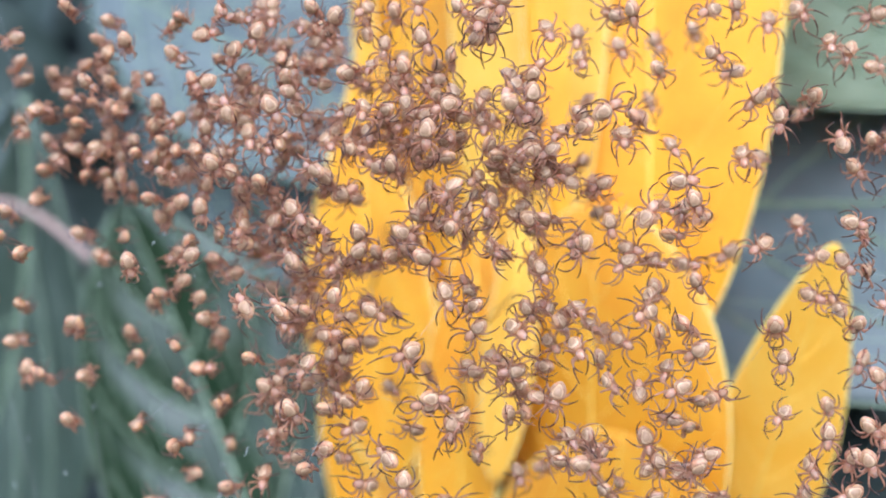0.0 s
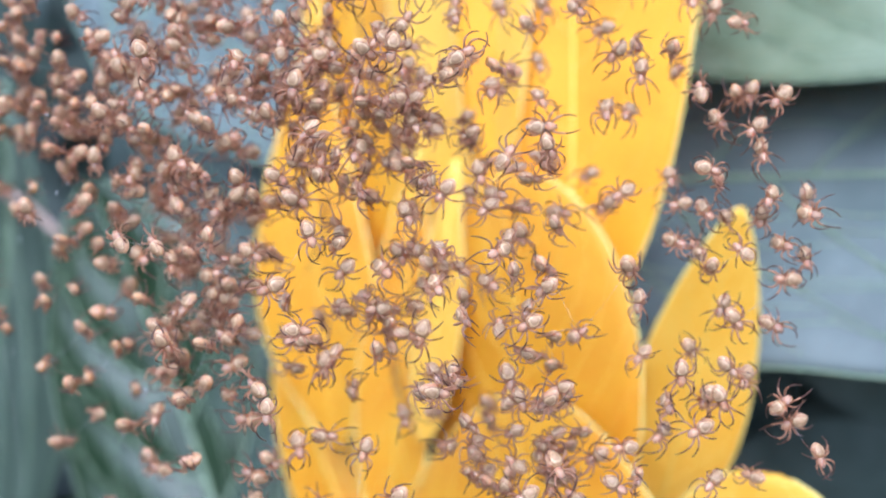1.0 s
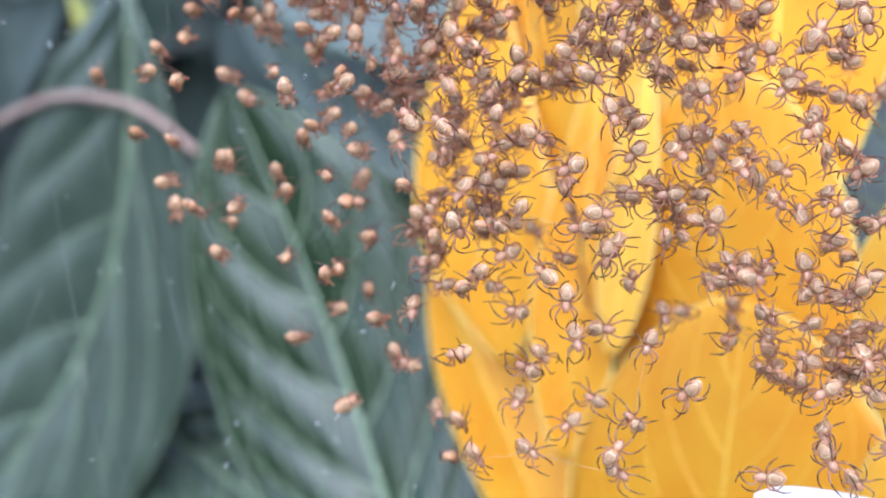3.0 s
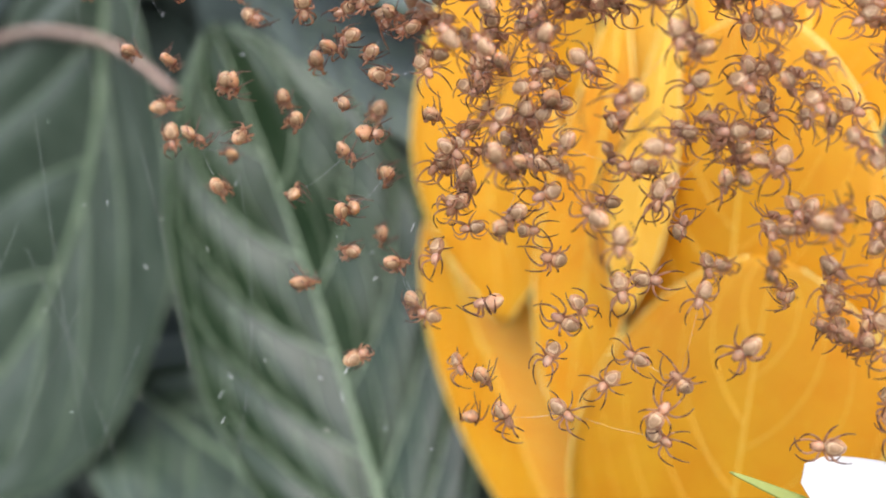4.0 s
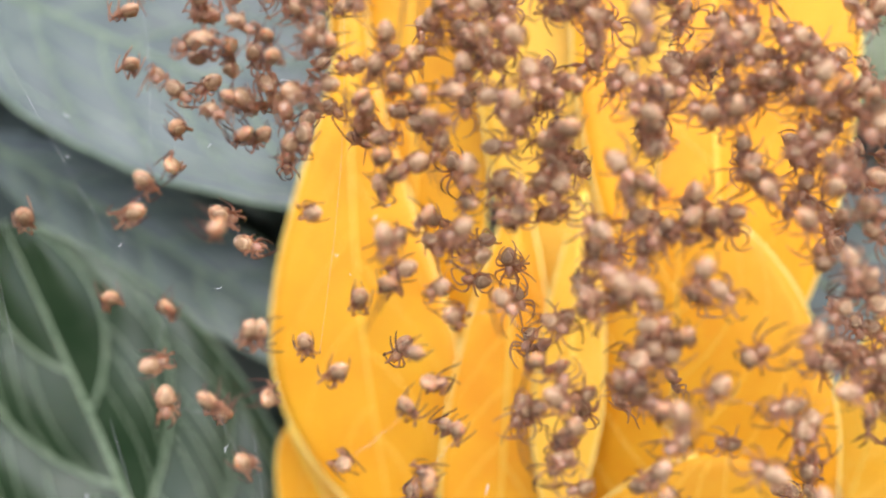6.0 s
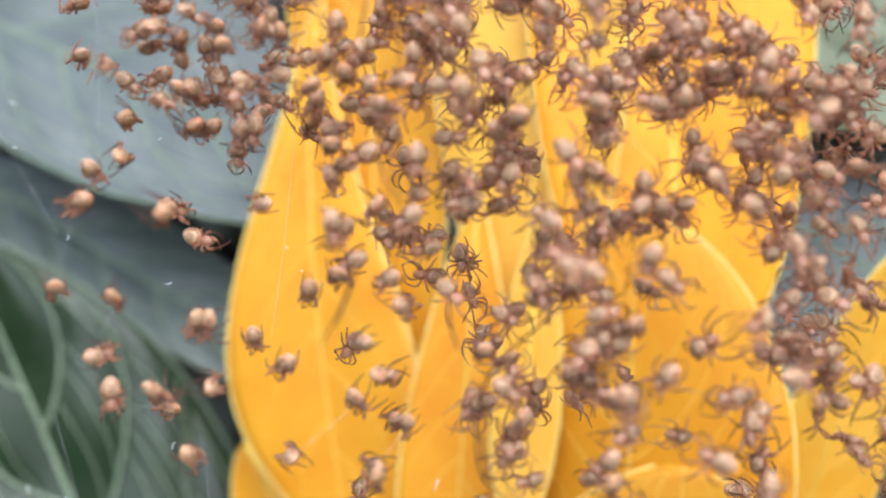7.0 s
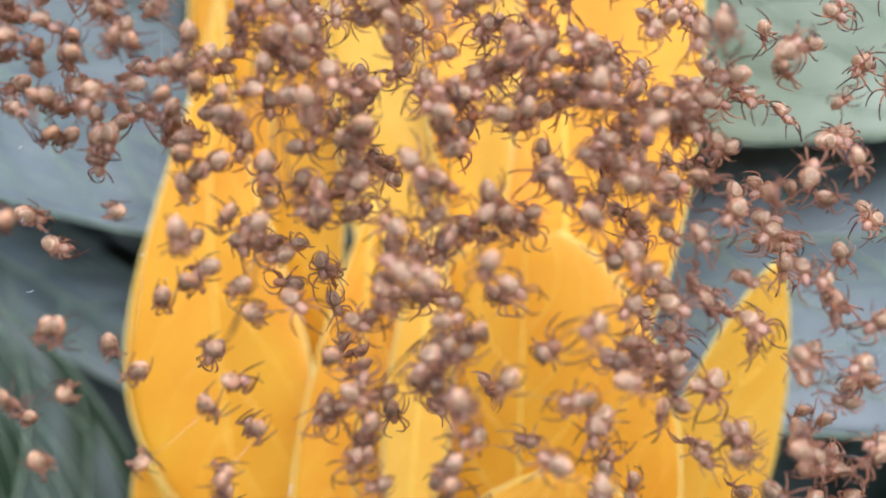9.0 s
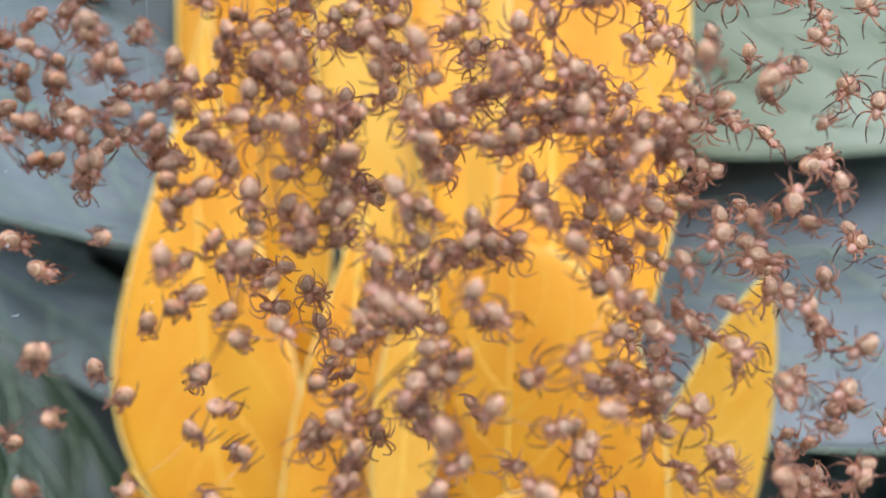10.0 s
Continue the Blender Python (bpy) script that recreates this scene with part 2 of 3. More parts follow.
def leaf(name, label, b, mat, vein_mat, rib=0.5, vein=0.0, margin=None, group="", ns=40, nu=16, category="leaf", net=0.0, rim=None):
    """A leaf with its blade, midrib, side veins and a pale margin as parts of their own."""
    thing = tagged(new(name), label, category, group)
    part("blade", blade_mesh(b, ns, nu), mat, thing)
    if rib:
        steps = [i / 24 for i in range(25)]
        bm = tube(bmesh.new(), [b.at(s, 0, 0.05) for s in steps], [rib * MM * (1 - 0.8 * s) for s in steps])
        part("midrib", bm, vein_mat, thing)
    if vein:
        rng = random.Random(b.veins + int(b.phase * 10))
        for side in (-1, 1):
            starts = [(k - (0.35 if side > 0 else 0)) / (b.veins + 1.3) for k in range(1, b.veins + 1)]
            for k, s0 in enumerate(starts):
                pts = [b.at(min(s0 + b.sweep(q / 14), 0.985), side * 0.94 * q / 14, 0.03) for q in range(15)]
                part("side_vein", tube(bmesh.new(), pts, [vein * MM * (1 - 0.75 * i / 14) for i in range(15)], 5), vein_mat, thing)
                if k and net:
                    for q0 in (0.14, 0.3, 0.45, 0.6, 0.76):
                        q1, q2 = q0 + rng.uniform(-0.04, 0.04), q0 + rng.uniform(-0.02, 0.14)
                        pts = []
                        for i in range(7):
                            f = i / 6
                            q, bow = q1 + (q2 - q1) * f, 0.05 * math.sin(math.pi * f)
                            sv = starts[k - 1] + (s0 - starts[k - 1]) * f + b.sweep(q) - bow * 0.3
                            pts.append(b.at(min(max(sv, 0.01), 0.985), side * (q + bow), 0.02))
                        part("cross_vein", tube(bmesh.new(), pts, net * MM, 4), vein_mat, thing)
    if margin:
        for side in (-1, 1):
            pts = [b.at(0.01 + 0.98 * i / 50, side, -0.1) for i in range(51)]
            part("leaf_margin", tube(bmesh.new(), pts, margin * MM, 5), rim or MARGIN, thing, "pale thin rim")
    return thing


# ---- ground and the dark behind ----
def ground():
    bm = bmesh.new()
    n, cells = 40, {}
    for i in range(n + 1):
        for j in range(n + 1):
            x, y = ((i / n * 2 - 1) ** 3 * 400, (j / n * 2 - 1) ** 3 * 400)
            cells[i, j] = bm.verts.new((x, y, -0.45 + 0.02 * noise.noise(Vector((x * 3, y * 3, 0)))))
    for i in range(n):
        for j in range(n):
            bm.faces.new((cells[i, j], cells[i + 1, j], cells[i + 1, j + 1], cells[i, j + 1]))
    tagged(new("ground", mesh_of("ground", bm, SOIL)), "dark bare soil under the shrub", "ground", kind="structure")


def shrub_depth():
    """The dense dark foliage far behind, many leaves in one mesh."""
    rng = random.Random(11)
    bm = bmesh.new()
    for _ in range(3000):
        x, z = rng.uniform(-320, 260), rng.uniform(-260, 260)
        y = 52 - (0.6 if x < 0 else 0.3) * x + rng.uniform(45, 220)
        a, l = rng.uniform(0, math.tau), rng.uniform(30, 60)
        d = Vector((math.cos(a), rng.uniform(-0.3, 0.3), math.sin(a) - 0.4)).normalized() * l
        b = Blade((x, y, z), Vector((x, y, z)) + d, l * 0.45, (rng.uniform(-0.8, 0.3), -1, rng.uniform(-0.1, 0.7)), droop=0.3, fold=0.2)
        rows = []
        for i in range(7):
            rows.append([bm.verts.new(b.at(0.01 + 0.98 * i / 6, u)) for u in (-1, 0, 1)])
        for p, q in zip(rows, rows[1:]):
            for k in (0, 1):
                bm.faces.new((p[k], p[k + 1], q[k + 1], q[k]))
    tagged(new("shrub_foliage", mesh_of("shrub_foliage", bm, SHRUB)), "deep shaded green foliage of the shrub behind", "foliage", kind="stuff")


def shade_sheet():
    # added sheet: hides sky between the leaves, its dark colour stands for deep shade
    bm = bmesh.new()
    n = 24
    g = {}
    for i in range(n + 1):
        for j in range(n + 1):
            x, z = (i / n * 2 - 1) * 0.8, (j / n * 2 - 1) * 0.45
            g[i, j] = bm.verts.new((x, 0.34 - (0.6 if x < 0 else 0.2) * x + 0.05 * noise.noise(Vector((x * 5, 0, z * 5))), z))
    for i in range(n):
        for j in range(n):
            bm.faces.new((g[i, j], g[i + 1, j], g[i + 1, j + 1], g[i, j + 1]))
    tagged(new("backdrop", mesh_of("backdrop", bm, SHRUB)), "dark sheet added behind the leaves in place of the shrub's shaded depth", "backdrop", kind="structure")


ground()
shrub_depth()
shade_sheet()

# ---- green leaves ----
GREENS = "green leaves of the shrub"


def green(label, b, mat, rib=0.8, vein=0.35, net=0.12):
    return leaf("green_leaf", label, b, mat, GREEN_VEIN, rib, vein, 0.18, GREENS, 80, 36, net=net, rim=GREEN_VEIN)


green("dark green glossy leaf with pale raised veins", Blade((-24, 71, -86), (-63, 93.5, 3), 44, (-0.1, -1, 0.5), peak=0.55, blunt=0.7, droop=-0.35, fold=0.1, cup=-0.1, wave=0.6, quilt=1.3, veins=5, seed=1), GREEN, 0.8, 0.33, 0.1)
green("broad dark green leaf with curved pale midrib", Blade((-90, 113, 24), (-152, 148, -96), 74, (-0.3, -1, 0.4), peak=0.48, blunt=0.7, droop=-0.3, fold=0.12, wave=0.8, quilt=1.6, veins=4, bend=-0.08, seed=2), SHEEN_GREEN, 1.1, 0.4, 0.0)
green("large pale grey-green leaf with net of light veins", Blade((-82, 114, 47), (-3, 76, 9), 36, (-0.4, -1, 0.8), peak=0.5, blunt=0.65, droop=0.08, fold=0.1, wave=0.8, quilt=0.9, veins=6, seed=3), GREY_GREEN, 0.6, 0.28)
green("grey-green leaf half hidden under another", Blade((-78, 122, 22), (-10, 82, -18), 17, (-0.3, -1, 0.7), peak=0.5, blunt=0.7, droop=0.1, fold=0.15, wave=0.6, quilt=0.8, veins=7, seed=4), GREY_GREEN, 0.7, 0.3)
green("pale grey-green leaf beside the yellow ones", Blade((8, 84, 36.5), (104, 40, 38.5), 44, (-0.1, -1, 0.25), peak=0.5, blunt=0.65, droop=0.1, fold=0.15, wave=2.0, quilt=0.7, veins=7, seed=5), FRESH_GREEN, 0.7, 0.3)
green("grey-green leaf with a bluish sheen", Blade((-10, 89, 4), (112, 37, 8), 60, (-0.1, -1, 0.6), peak=0.45, blunt=0.65, droop=0.1, fold=0.15, wave=2.0, quilt=0.7, veins=7, seed=6), GREY_GREEN, 0.7, 0.3)
green("bluish dark green leaf lower in the shade", Blade((-110, 134, -60), (-26, 86, -86), 44, (-0.2, -1, 0.9), peak=0.5, blunt=0.7, droop=0.1, fold=0.15, wave=0.6, quilt=1.2, veins=6, seed=7), SHEEN_GREEN, 0.8, 0.3)

# ---- yellow leaves ----
YELLOWS = "yellow leaves of the shoot"


def yellow(label, b, mat=None, margin=0.13, rib=0.3, vein=0.08):
    return leaf("yellow_leaf", label, b, mat or YELLOW, YELLOW_VEIN, rib, vein, margin, YELLOWS, 44, 16)


SIDE = (-0.5, -1, 0.2)
yellow("long golden yellow leaf hanging with wavy edge", Blade((-16, 64, 52), (-14.5, 61, -33), 24, SIDE, peak=0.75, blunt=1.0, fold=0.08, wave=0.6, bend=0.05, seed=1))
yellow("folded orange-yellow leaf pointing down", Blade((-27, 73, -20), (-2, 59, -68), 18, (-0.3, -1, 0.1), peak=0.45, blunt=0.65, fold=-0.2, seed=2))
yellow("narrow orange-yellow leaf with rounded end", Blade((-1, 53, 10), (-5, 52, -42.5), 14, (-0.6, -1, 0.2), peak=0.62, blunt=0.6, fold=0.15, seed=3))
yellow("small pale yellow leaf lobe", Blade((5, 48, 8), (1.2, 46, -27.5), 7.5, SIDE, peak=0.6, blunt=0.6, seed=4), PALE_YELLOW)
yellow("broad golden leaf with pale pointed tip", Blade((13, 47, -52), (12.8, 41, 6.3), 33, (-0.55, -1, 0.3), peak=0.55, blunt=0.5, droop=0.1, cup=-0.15, wave=0.4, seed=5))
yellow("broad orange-yellow leaf with light green tip", Blade((13, 42, -84), (15.2, 35, -19), 45, (-0.5, -1, 0.45), peak=0.55, blunt=0.6, droop=0.15, cup=-0.12, wave=0.4, seed=6))
yellow("upright yellow leaf with curled side and thin tip", Blade((29, 48, -39), (39, 36, 2.5), 13.5, (0.15, -1, 0.4), peak=0.42, blunt=0.7, cup=0.12, seed=7), PALE_YELLOW)
yellow("rounded pale yellow leaf", Blade((41, 30, -84), (40, 24, -24.3), 30, (-0.3, -1, 0.5), peak=0.6, blunt=0.5, droop=0.1, cup=-0.1, seed=8), PALE_YELLOW)
yellow("tall golden leaf rising from the shoot", Blade((-11.5, 63, -28), (-12, 66, 92), 21, SIDE, peak=0.5, blunt=0.5, fold=0.1, wave=0.5, seed=9))
yellow("tall yellow leaf standing upright", Blade((5, 52, -10), (5, 55, 88), 23, SIDE, peak=0.45, blunt=0.6, fold=0.1, wave=0.5, seed=10), PALE_YELLOW)
yellow("tall yellow leaf with soft edge", Blade((19.5, 47, -14), (19.5, 50, 88), 31, (-0.3, -1, 0.2), peak=0.45, blunt=0.6, fold=0.1, wave=0.5, seed=11))
yellow("small yellow leaf far back among the green", Blade((-140, 166, 62), (-134, 162, 18), 10, SIDE, seed=13), BLADE)
yellow("slim yellow leaf apart from the others", Blade((31, 50, 15), (37, 49, 66), 7, SIDE, peak=0.5, blunt=0.6, seed=12), PALE_YELLOW)

# ---- white petal, blade of grass, stem, filaments ----
leaf("white_petal", "pure white flower petal reaching in", Blade((64, 4, -46.5), (16.4, -2, -29.3), 10, (0, -1, 0.9), peak=0.6, blunt=0.45, cup=-0.1), WHITE, WHITE, 0.12, category="petal")
leaf("grass_blade", "thin yellow-green blade behind the petal", Blade((38, 0, -39.5), (11.3, -2, -29.8), 1.6, (0, -1, 0.6), peak=0.4, blunt=0.6), BLADE, BLADE, 0, category="grass")


def stem(name, label, pts, r0, r1, mat, category):
    p = [Vector(q) * MM for q in pts]
    out = []
    for i in range(len(p) - 1):
        a, b, c, d = p[max(i - 1, 0)], p[i], p[i + 1], p[min(i + 2, len(p) - 1)]
        for k in range(6):
            t = k / 6
            out.append(0.5 * (2 * b + (c - a) * t + (2 * a - 5 * b + 4 * c - d) * t * t + (3 * b - a - 3 * c + d) * t**3))
    out.append(p[-1])
    n = len(out) - 1
    bm = tube(bmesh.new(), out, [(r0 + (r1 - r0) * i / n) * MM for i in range(n + 1)], 6)
    return tagged(new(name, mesh_of(name, bm, mat)), label, category)


stem("twig", "thin pinkish stem arching over the green leaf", [(-148, 133, -4), (-120.6, 123, 4.9), (-101, 111, 4.8), (-88, 103, 2), (-75.7, 97, -4.9)], 1.0, 0.8, STEM, "stem")
FILAMENT = "thin dark brown filament lying on the yellow leaf"
for pts in ([(4.3, 42.5, -4), (-1.8, 46, -11), (-2.4, 46, -19.8), (1.2, 44, -23.5)],
            [(-13.7, 56, 3.8), (-14.5, 57, 0), (-16.6, 58, -5.2)],
            [(-12.9, 55.5, 32.2), (-14, 56, 26), (-14.9, 56.5, 20), (-15.5, 57, 15.8)],
            [(-11.8, 55, 19.1), (-12, 55, 14), (-10.5, 54, 9.1)],
            [(-14.9, 57, 3), (-15.3, 57.5, -1.5), (-18.1, 59, -7.4)],
            [(-2.9, 46, -12.8), (-2.6, 45.5, -16), (-1.2, 45, -21.1)],
            [(-4.9, 49, -2), (-4.9, 49, -5), (-4.1, 48.5, -7.5)],
            [(-11.5, 57, 33), (-11.4, 57, 29.8), (-11.9, 57, 26.6)],
            [(-10.8, 57, 18.5), (-10.4, 57, 13.7), (-9.2, 57, 8.2)],
            [(-9.6, 56, 29), (-9.4, 56, 25.8), (-9.3, 56, 23.9)]):
    tagged(stem("dark_filament", FILAMENT, pts, 0.16, 0.10, HAIR, "filament"), group="dark filaments")


# ---- spiderlings ----
def ellipsoid(bm, centre, radii, rings=8, sides=12, nose=0.0):
    """An egg whose long way is y; nose narrows its front end."""
    rows = []
    for i in range(rings + 1):
        a = math.pi * i / rings
        y, r = -math.cos(a), max(math.sin(a), 0.02)
        r *= 1 - nose * y
        rows.append([bm.verts.new(Vector(((centre[0] + radii[0] * r * math.cos(k * math.tau / sides)), centre[1] + radii[1] * y, centre[2] + radii[2] * r * math.sin(k * math.tau / sides))) * MM) for k in range(sides)])
    for p, q in zip(rows, rows[1:]):
        for k in range(sides):
            bm.faces.new((p[k], q[k], q[(k + 1) % sides], p[(k + 1) % sides]))
    bm.faces.new(rows[0])
    bm.faces.new(rows[-1][::-1])
    return bm


ABDOMEN_LENGTH, ABDOMEN_WIDTH, ABDOMEN_HEIGHT = 1.32, 0.57, 0.42


def abdomen_at(v, angle, lift=0.0):
    """A point of the abdomen: v from its pointed end (0) to its broad front (1), angle from the top of the back."""
    r = max(1 - ((0.6 - v) / 0.6) ** 2, 0) ** 0.62 if v < 0.6 else max(1 - ((v - 0.6) / 0.4) ** 2.4, 0) ** 0.5
    r = max(r, 0.03)
    x = (ABDOMEN_WIDTH * r + lift) * math.sin(angle)
    z = (ABDOMEN_HEIGHT * r + lift) * math.cos(angle)
    return Vector((x, -1.30 + ABDOMEN_LENGTH * v, 0.05 + z + 0.10 * v)) * MM


def abdomen_body():
    bm, rows, n, sides = bmesh.new(), [], 11, 14
    for i in range(n + 1):
        v = 0.5 - 0.5 * math.cos(math.pi * i / n)
        rows.append([bm.verts.new(abdomen_at(v, math.tau * k / sides)) for k in range(sides)])
    for p, q in zip(rows, rows[1:]):
        for k in range(sides):
            bm.faces.new((p[k], p[(k + 1) % sides], q[(k + 1) % sides], q[k]))
    bm.faces.new(rows[0][::-1])
    bm.faces.new(rows[-1])
    return bm


def abdomen_patch(v0, v1, spread, lift):
    """A raised five-sided patch on the back, from v0 to v1, reaching down the flanks by spread."""
    bm, rows, n, m = bmesh.new(), [], 9, 6
    for i in range(n + 1):
        q = i / n
        half = spread * min(1, 0.25 + 1.5 * q) * (1 if q < 0.8 else 1 - 0.45 * (q - 0.8) / 0.2)
        row = []
        for j in range(m + 1):
            edge = j in (0, m) or i in (0, n)
            row.append(bm.verts.new(abdomen_at(v0 + (v1 - v0) * q, half * (2 * j / m - 1), -0.02 if edge else lift)))
        rows.append(row)
    for p, q in zip(rows, rows[1:]):
        for j in range(m):
            bm.faces.new((p[j], p[j + 1], q[j + 1], q[j]))
    return bm


def leg_mesh(side, k, rng, tuck):
    """One jointed leg: femur up and out, knee, then bowing inwards to a thin dark tip."""
    fan = (58, 24, -12, -46)[k] + rng.uniform(-14, 14)
    turn = (72, 84, -70, -66)[k] * rng.uniform(0.45, 1.55) * (1.3 if tuck else 1)
    length = (2.0, 1.75, 1.3, 1.7)[k] * rng.uniform(0.85, 1.12) * (0.7 if tuck else 1)
    lift, drop = rng.uniform(0.3, 0.8), rng.uniform(0.4, 1.1) * (1.6 if tuck else 1)
    p = Vector((side * 0.24, 0.34 - 0.16 * k, -0.12))
    n = 10
    pts, rr = [p * MM], [0.10 * MM]
    for i in range(1, n + 1):
        q = i / n
        a = radians(fan + turn * (0.25 * q + (0.75 if q > 0.38 else 0) * (q - 0.38) / 0.62 + 0.18 * (q > 0.38)))
        p = p + Vector((side * math.cos(a), math.sin(a), 0)) * (length / n)
        z = lift * math.sin(min(q / 0.38, 1) * math.pi / 2) - drop * max(q - 0.4, 0) ** 1.2 * 2
        pts.append((p + Vector((0, 0, z))) * MM)
        rr.append((0.105 - 0.07 * q**0.8) * MM * (1.15 if i in (4, 7) else 1))
    bm = tube(bmesh.new(), pts, rr, 5)
    for f_index, f in enumerate(bm.faces):
        f.material_index = 1 if f_index // 5 >= 5 else 0
    return mesh_of("leg", bm, LEG, LEG_TIP)


def spiderling(seed, tuck):
    rng = random.Random(seed)
    thing = new("spiderling")
    ab = part("abdomen", abdomen_body(), ABDOMEN, thing, "pointed tan abdomen")
    part("dark_outline", abdomen_patch(0.04, 0.97, 1.12, 0.010), BAND, ab, "thin brown outline on the back")
    part("pale_mark", abdomen_patch(0.08, 0.94, 0.98, 0.022), MARK, ab, "cream five-sided mark")
    part("folium", abdomen_patch(0.20, 0.80, 0.62, 0.032), FOLIUM, ab, "beige middle of the mark")
    th = part("thorax", ellipsoid(bmesh.new(), (0, 0.38, 0.0), (0.36, 0.48, 0.30), 7, 10, 0.2), THORAX, thing, "mauve-brown head and chest")
    for sx in (-1, 1):
        part("eye", ellipsoid(bmesh.new(), (sx * 0.11, 0.80, 0.13), (0.055, 0.055, 0.055), 4, 6), LEG_TIP, th, "dark shiny eye")
    for side in (-1, 1):
        for k in range(4):
            part("leg", leg_mesh(side, k, rng, tuck), None, thing)
    return thing


SWARM = "spiderlings of the colony"
LABELS = {True: "tiny tan spiderling with legs drawn in, hanging on silk", False: "tiny tan spiderling with spread dark-tipped legs, on silk"}
kinds = {(tuck, i): None for tuck in (True, False) for i in range(8)}
placed = []
chance = random.Random(21)


def facing(x, y, z, tuck):
    """The pose of a spiderling at that place: its back or its abdomen's end towards the open air."""
    if tuck:
        turn = pose(0, 0, 0, 0, 0, chance.gauss(0, 28)) @ pose(0, 0, 0, 0, chance.gauss(180, 60), 0) @ pose(0, 0, 0, chance.uniform(5, 85), 0, 0)
    else:
        turn = pose(0, 0, 0, 0, 0, chance.gauss(-6, 25)) @ pose(0, 0, 0, 0, chance.gauss(180, 70), 0) @ pose(0, 0, 0, chance.uniform(50, 135), 0, 0)
    size = chance.uniform(0.92, 1.1) * (1.06 if y < -4 else 1)
    return pose(x * MM, y * MM, z * MM) @ turn @ Matrix.Scale(size, 4)


def strand(places):
    for x, y, z in places:
        tuck = x < -15 or (x < -2 and chance.random() < 0.4)
        key = (tuck, chance.randrange(8))
        m = facing(x, y, z, tuck)
        if kinds[key] is None:
            kinds[key] = spiderling(key[1] + 20 * key[0], tuck)
            tagged(kinds[key], LABELS[tuck], "spider", SWARM)
            kinds[key].matrix_basis = m
            ob = kinds[key]
        else:
            ob = copy_thing(kinds[key], pose(0, 0, 0))
            ob.matrix_basis = m
        placed.append((ob, Vector((x, y, z))))


strand([(-26.7, -3.5, 23.4), (-25.2, 0.9, 22.8), (-19.1, -1.4, 21.9), (-12.9, -5.8, 22.5), (-10.5, -1.3, 23.1), (-7.4, 1.0, 21.4), (-5.8, -4.5, 22.5), (-4.5, -4.4, 21.6), (-2.3, -3.9, 22.5), (-2.1, -3.2, 21.3), (-0.3, -0.8, 22.4), (2.1, -3.6, 22.8), (5.5, -3.2, 22.4), (7.2, -2.9, 23.0), (7.2, -6.0, 21.1), (9.0, -6.9, 22.2), (16.6, 0.3, 22.3), (18.4, -0.9, 21.9), (20.3, 13.0, 21.1), (23.5, 14.0, 22.1), (24.0, 1.4, 22.4), (26.2, 2.1, 22.5), (29.0, 5.3, 21.7), (31.3, 2.7, 22.2), (36.9, 5.5, 22.2)])
strand([(-30.8, -1.0, 15.4), (-29.7, 2.1, 15.4), (-27.4, 1.6, 16.1), (-26.9, -2.0, 14.2), (-25.1, 0.7, 17.5), (-25.1, -0.6, 20.1), (-24.4, -5.0, 17.1), (-23.2, -2.0, 15.1), (-22.5, 2.0, 18.1), (-22.1, 2.0, 14.3), (-22.1, -3.2, 20.4), (-20.0, -2.1, 15.4), (-18.7, -2.0, 14.1), (-18.1, -2.3, 19.5), (-16.2, -3.0, 17.1), (-14.6, -1.0, 15.2), (-14.5, -4.6, 21.0), (-12.7, -4.5, 19.2), (-12.6, -1.0, 17.2), (-12.3, -7.0, 15.1), (-11.1, 10.0, 20.0), (-10.9, -4.4, 20.5), (-9.0, 14.0, 20.9), (-8.9, -3.5, 19.2), (-7.1, -4.5, 14.6), (-6.2, -14.0, 14.2), (-2.7, -6.0, 17.5), (-0.9, -10.0, 14.3), (-0.8, -1.0, 17.0), (-0.8, -3.0, 19.5)])
strand([(0.1, -7.0, 14.5), (1.6, -6.0, 17.5), (2.9, -3.6, 16.3), (3.1, -5.8, 19.6), (4.4, -7.0, 14.8), (4.6, -3.0, 18.5), (6.6, -4.3, 20.1), (6.7, -2.0, 15.5), (7.9, -4.8, 20.4), (8.7, 6.0, 14.7), (9.4, -6.0, 16.1), (10.7, -14.0, 14.4), (11.3, -9.0, 15.0), (11.4, -5.0, 17.8), (11.9, -1.4, 20.7), (13.8, 3.3, 20.7), (14.4, 0.3, 18.6), (17.0, -10.0, 14.5), (17.3, 6.0, 20.0), (18.9, 2.0, 14.4), (19.6, 14.0, 16.0), (20.4, 0.7, 17.8), (24.7, -2.0, 18.6), (26.0, 5.0, 17.9), (27.4, -0.0, 15.3), (29.2, 2.0, 16.1), (32.0, 0.6, 15.5), (32.4, 11.0, 14.9), (33.5, 2.7, 19.7), (35.2, 5.6, 19.1)])
strand([(37.4, 5.5, 18.2)])
